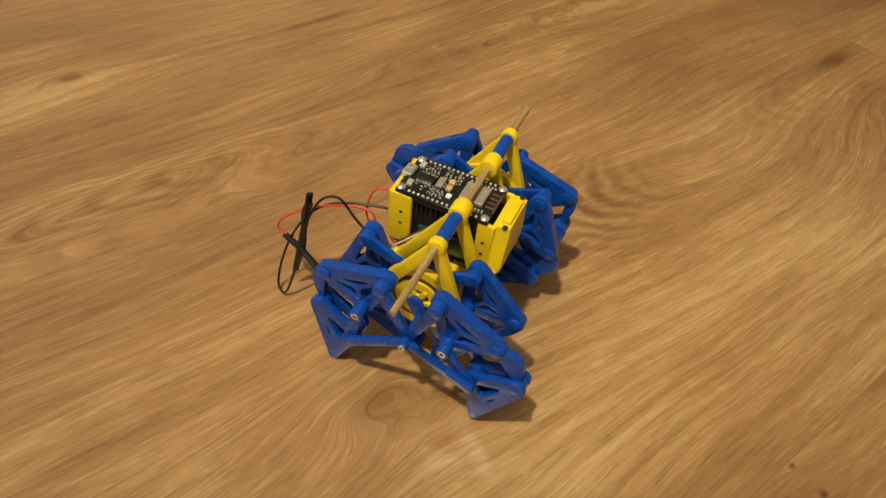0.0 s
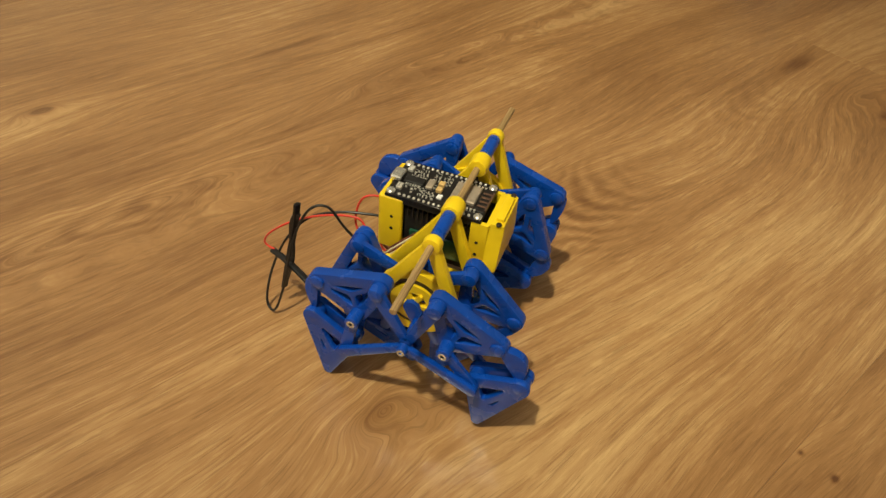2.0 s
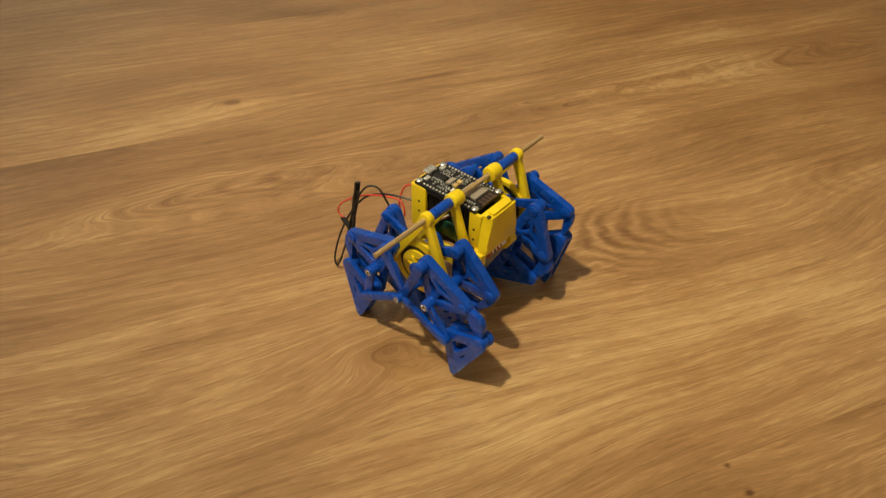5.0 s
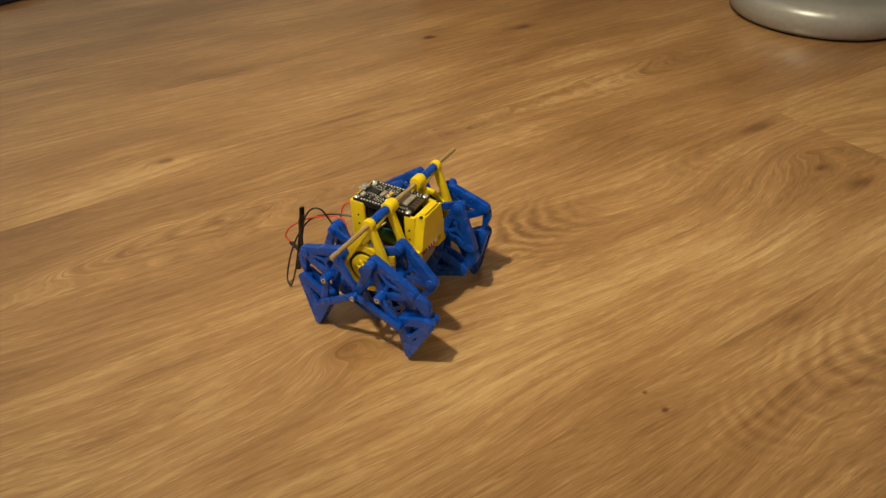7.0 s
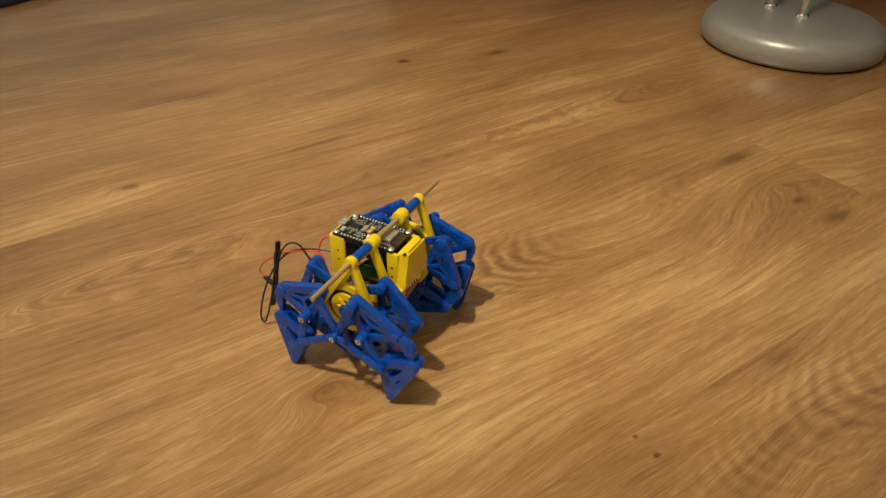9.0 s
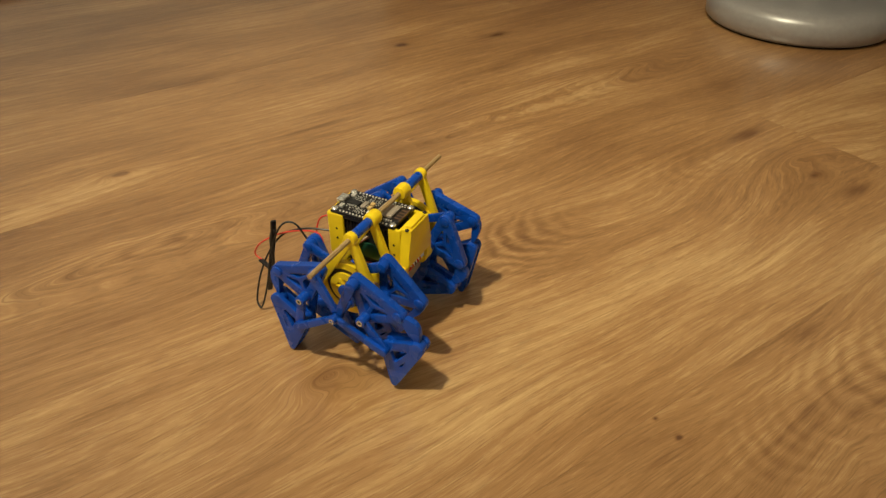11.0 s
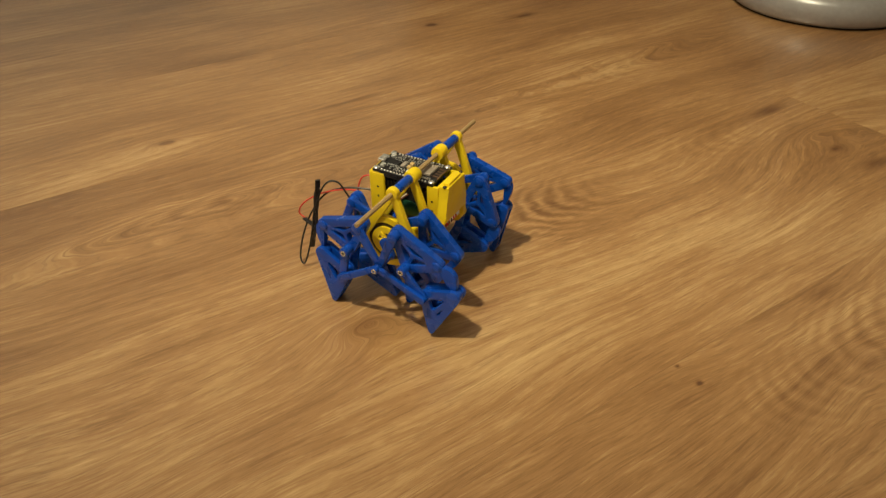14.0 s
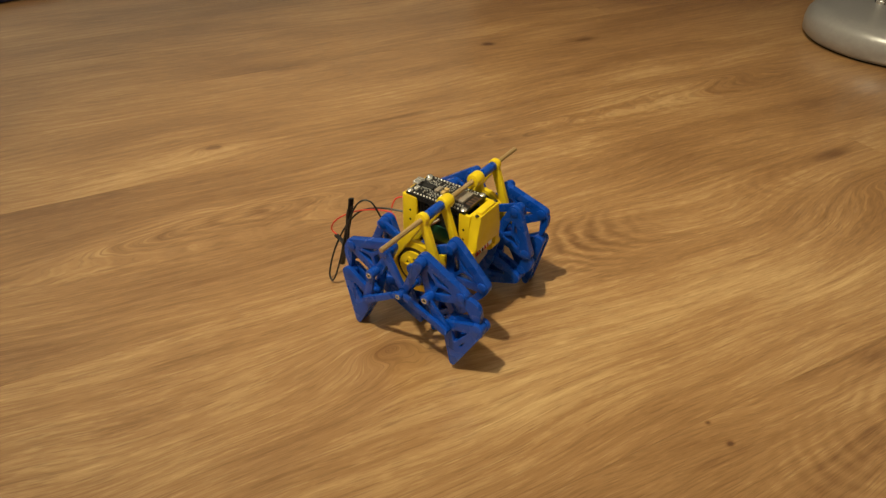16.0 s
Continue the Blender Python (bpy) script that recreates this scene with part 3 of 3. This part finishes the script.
for x in (-0.0107, 0.0107):
    for y in (-0.0318, 0.0127):
        if screw_mesh is None:
            bm = bmesh.new()
            lathe(bm, [(0.0022, 0), (0.0022, 0.0006), (0.0017, 0.0011), (0.0007, 0.0013), (0.0005, 0.0008), (0, 0.0008)], 20)
            screw_mesh = part("board_screw", bm, STEEL, board, "bright metal screw head")
            screw_mesh.location = (x, y, TOP)
        else:
            ob = new("board_screw", screw_mesh.data)
            ob["label"] = "bright metal screw head"
            ob.parent, ob.location = board, (x, y, TOP)
chip("usb_socket", 0, -0.0330, 0.0076, 0.0056, 0.0027, STEEL, "silver micro socket", 0.0006)
# flat panel on the socket, coloured dark for its shaded inside
bm = bmesh.new()
box(bm, -0.0028, 0.0028, -0.03595, -0.03565, TOP + 0.0006, TOP + 0.0021)
part("socket_opening", bm, HOLE_SHADE, board, "dark socket opening", smooth=False)
chip("shield_can", 0, 0.0025, 0.0120, 0.0125, 0.0026, CAN, "dull metal radio shield can", 0.0004)
chip("radio_board", 0, 0.0058, 0.0160, 0.0178, 0.0009, PCB, "black radio module board")
for i in range(4):
    chip("antenna_trace", -0.0045 + i * 0.003, 0.0122, 0.0012, 0.0046, 0.0011, COPPER, "copper antenna trace", 0.0)
chip("antenna_bar", 0, 0.0146, 0.0130, 0.0008, 0.0011, COPPER, "copper antenna trace", 0.0)
chip("serial_chip", 0.0005, -0.0238, 0.0046, 0.0098, 0.0015, BLACK, "black serial chip")
for s in (-1, 1):
    for i in range(7):
        chip("chip_lead", 0.0005 + s * 0.0030, -0.0272 + i * 0.00115, 0.0014, 0.0005, 0.0006, SOLDER, "", 0.0)
chip("regulator", 0.0000, -0.0158, 0.0062, 0.0034, 0.0015, CAN, "grey voltage regulator")
chip("capacitor", -0.0022, -0.0108, 0.0028, 0.0030, 0.0018, TAN, "tan capacitor")
chip("capacitor", 0.0020, -0.0105, 0.0028, 0.0030, 0.0018, TAN, "tan capacitor")
chip("status_lamp", 0.0062, -0.0086, 0.0026, 0.0026, 0.0012, WHITE, "white square component")
for x, y in ((0.0068, -0.0290), (-0.0068, -0.0290)):
    b = chip("push_button", x, y, 0.0036, 0.0030, 0.0016, SOLDER, "tiny silver push button")
rng = random.Random(4)
for i in range(80):
    x, y = rng.uniform(-0.0088, 0.0088), rng.uniform(-0.0272, -0.0062)
    if abs(x) < 0.0036 and (y < -0.0135 or y > -0.0125):
        continue
    if abs(x - 0.0062) < 0.0026 and abs(y + 0.0086) < 0.0026:
        continue
    w, d = rng.choice(((0.0017, 0.0010), (0.0010, 0.0017), (0.0022, 0.0012), (0.0012, 0.0024)))
    c = chip("resistor", x, y, w * 0.5, d * 0.9 if d < w else d * 0.5, 0.0008, BLACK, "", 0.0)
    for s in (-1, 1):
        ex, ey = (x + s * w * 0.38, y) if w > d else (x, y + s * d * 0.38)
        chip("solder_end", ex, ey, w * 0.3 if w > d else w, d if w > d else d * 0.3, 0.0007, SOLDER, "", 0.0)
for s in (-1, 1):
    for i in range(8):
        chip("module_pad", s * 0.0082, -0.0028 + i * 0.0018, 0.0012, 0.0009, 0.0010, SOLDER, "", 0.0)

# wires
def wire(name, pts, r, mat, label, parent=robot, flat=1.0):
    bm = bmesh.new()
    tube(bm, pts, r, flat=flat)
    return part(name, bm, mat, parent, label)


wire("black_wire", [(0.002, -0.034, 0.060), (0.006, -0.044, 0.062), (0.010, -0.058, 0.061), (0.014, -0.072, 0.055), (0.018, -0.083, 0.040), (0.024, -0.089, 0.022), (0.030, -0.090, 0.005), (0.033, -0.084, 0.003), (0.030, -0.079, 0.020), (0.024, -0.075, 0.048), (0.020, -0.068, 0.066), (0.016, -0.060, 0.068), (0.014, -0.052, 0.056), (0.012, -0.040, 0.044), (0.006, -0.028, 0.042)], 0.00065, BLACK, "thin black looped wire")
wire("red_wire", [(-0.002, -0.034, 0.063), (0.002, -0.041, 0.071), (0.005, -0.048, 0.069), (0.008, -0.050, 0.058), (0.010, -0.046, 0.051), (0.011, -0.043, 0.054), (0.010, -0.047, 0.061), (0.012, -0.060, 0.060), (0.016, -0.075, 0.055), (0.020, -0.088, 0.046), (0.020, -0.094, 0.036), (0.020, -0.088, 0.032)], 0.00055, RED, "thin red looped wire")
for shift in (0.0, 0.0014):
    wire("taped_splice", [(0.020, -0.0735, 0.068 - shift * 4), (0.0205, -0.0755 - shift, 0.054), (0.0225, -0.079 + shift, 0.034), (0.0235, -0.083 + shift, 0.012 + shift * 5)], 0.0019, TAPE, "black taped wire splice", flat=0.55)
wire("taped_splice", [(0.020, -0.090, 0.032), (0.024, -0.078, 0.031), (0.030, -0.064, 0.029)], 0.0019, TAPE, "black taped wire splice", flat=0.6)
wire("red_wire", [(-0.006, -0.034, 0.056), (-0.018, -0.037, 0.060), (-0.026, -0.036, 0.066), (-0.024, -0.034, 0.074), (-0.016, -0.033, 0.070), (-0.012, -0.030, 0.058)], 0.00055, RED, "thin red looped wire")
for i in range(5):
    x = 0.0128 + i * 0.0007
    wire("cream_wire", [(0.011, -0.012 + i * 0.001, 0.071), (x + 0.001, -0.020, 0.064 - i * 0.001), (x + 0.002, -0.029, 0.054 - i * 0.001), (x - 0.001, -0.032 - i * 0.0006, 0.046), (0.006, -0.030, 0.042)], 0.0005, CREAM if i % 2 else BROWN, "thin cream servo wire" if i % 2 else "thin brown servo wire")
for i in range(6):
    x = -0.008 + i * 0.003
    wire("motor_lead", [(x, -0.029, 0.050), (x * 0.8, -0.037, 0.047), (x * 0.7, -0.036, 0.041), (x * 0.6, -0.026, 0.039), (x, -0.012, 0.042)], 0.0006, (ORANGE, BROWN, RED)[i % 3], ("thin orange motor lead", "thin brown motor lead", "thin red motor lead")[i % 3])

for i in range(5):
    x = -0.004 + i * 0.0030
    wire("servo_lead", [(x, 0.008, 0.0550), (x + 0.001, 0.0165, 0.0572), (x + 0.0015, 0.0200, 0.0555), (x + 0.0005, 0.0170, 0.0525), (x, 0.009, 0.0515)], 0.0006, (ORANGE, RED, BROWN)[i % 3], ("thin orange servo lead", "thin red servo lead", "thin brown servo lead")[i % 3])

# ---- the round stand ----
stand = tagged(new("round_stand"), "silver-grey round stand foot with thin chromed posts on the floor", "stand")
stand.location = (-0.655, 0.634, 0)
R = 0.121
bm = bmesh.new()
lathe(bm, [(0, 0.0025), (R - 0.004, 0.0025), (R, 0.006), (R + 0.001, 0.018), (R - 0.001, 0.028), (R - 0.005, 0.034), (R - 0.013, 0.0385), (R - 0.026, 0.0405), (0, 0.042)], 96)
part("foot_plate", bm, STAND, stand, "satin silver-grey domed foot plate", angle=60)
bm = bmesh.new()
lathe(bm, [(0, 0), (R - 0.006, 0), (R - 0.004, 0.0015), (R - 0.006, 0.003), (0, 0.003)], 72)
part("rubber_ring", bm, RUBBER, stand, "thin black rubber ring")
for x, y in ((-0.032, -0.024), (0.014, 0.001)):
    bm = bmesh.new()
    lathe(bm, [(0, 0.036), (0.0085, 0.036), (0.0085, 0.0445), (0.0075, 0.046), (0.0060, 0.0465), (0.0060, 0.60), (0, 0.60)], 24)
    ob = part("post", bm, CHROME, stand, "thin chromed post")
    ob.location = (x, y, 0)

# ---- navy cloth at the far side ----
bm = bmesh.new()
box(bm, -0.70, 0.55, 0.0, 0.5, 0.0, 0.012, 0.004)
rug = part("rug", bm, NAVY)
rug.matrix_world = pose(-0.85, -0.48, 0.001, 0, 0, 143)
tagged(rug, "dark navy rug lying on the wooden floor", "rug")
bm = bmesh.new()
box(bm, 0.0, 1.75, 0.0, 0.8, 0.03, 0.42, 0.03, 4)
sofa = tagged(new("sofa"), "dark navy cloth sofa behind the round stand", "sofa")
sofa.matrix_world = pose(-1.37, 0.035, 0, 0, 0, 62.5)
part("sofa_base", bm, NAVY, sofa, angle=60)
bm = bmesh.new()
box(bm, 0.0, 1.75, 0.58, 0.82, 0.40, 0.85, 0.05, 4)
part("backrest", bm, NAVY, sofa, angle=60)
for x in (0.10, 1.65):
    for y in (0.10, 0.70):
        bm = bmesh.new()
        lathe(bm, [(0, 0), (0.02, 0), (0.025, 0.06), (0, 0.06)], 16)
        ob = part("sofa_foot", bm, BLACK, sofa)
        ob.location = (x, y, 0)

# ---- the floor: oak-look planks on a slab ----
bm = bmesh.new()
box(bm, U0 - 0.1, U1 + 0.1, V0 - 0.1, V1 + 0.1, -0.12, -0.009)
floor = part("floor", bm, SLAB, smooth=False)
tagged(floor, "warm oak-look laminate plank floor", "floor", kind="structure")
PW, PL, GAP = 0.21, 1.285, 0.00003
TURN = Matrix.Rotation(radians(GRAIN), 4, "Z")
floor.matrix_world = TURN @ Matrix.Diagonal((1, -1, 1, 1))
floor.data.flip_normals()
plank_mesh = {}
row0 = int((V0 + 0.06) // PW)
rng = random.Random(11)
for r in range(row0, int((V1 + 0.06) // PW) + 1):
    v0 = -0.06 + r * PW
    start = 0.573 - PL * 5 if r == 0 else rng.uniform(-6, -5)
    for i in range(10):
        a, b = start + i * PL, start + (i + 1) * PL
        a, b = max(a, U0), min(b, U1)
        c, d = max(v0, V0), min(v0 + PW, V1)
        if b - a < 0.02 or d - c < 0.005:
            continue
        key = (round(b - a, 4), round(d - c, 4))
        if key not in plank_mesh:
            bm = bmesh.new()
            w, h = (b - a) / 2 - GAP, (d - c) / 2 - GAP
            box(bm, -w, w, -h, h, -0.008, 0.0, 0.0)
            top = [e for e in bm.edges if all(q.co.z > -0.001 for q in e.verts)]
            bmesh.ops.bevel(bm, geom=top, offset=0.00012, segments=1, affect="EDGES")
            ob = part("plank", bm, OAK, None, smooth=False)
            plank_mesh[key] = ob.data
        else:
            ob = new("plank", plank_mesh[key])
        x, y = xy((a + b) / 2, (c + d) / 2)
        ob.parent = floor
        ob.matrix_parent_inverse = floor.matrix_world.inverted()
        ob.matrix_basis = pose(x, y, 0, 0, 0, GRAIN)
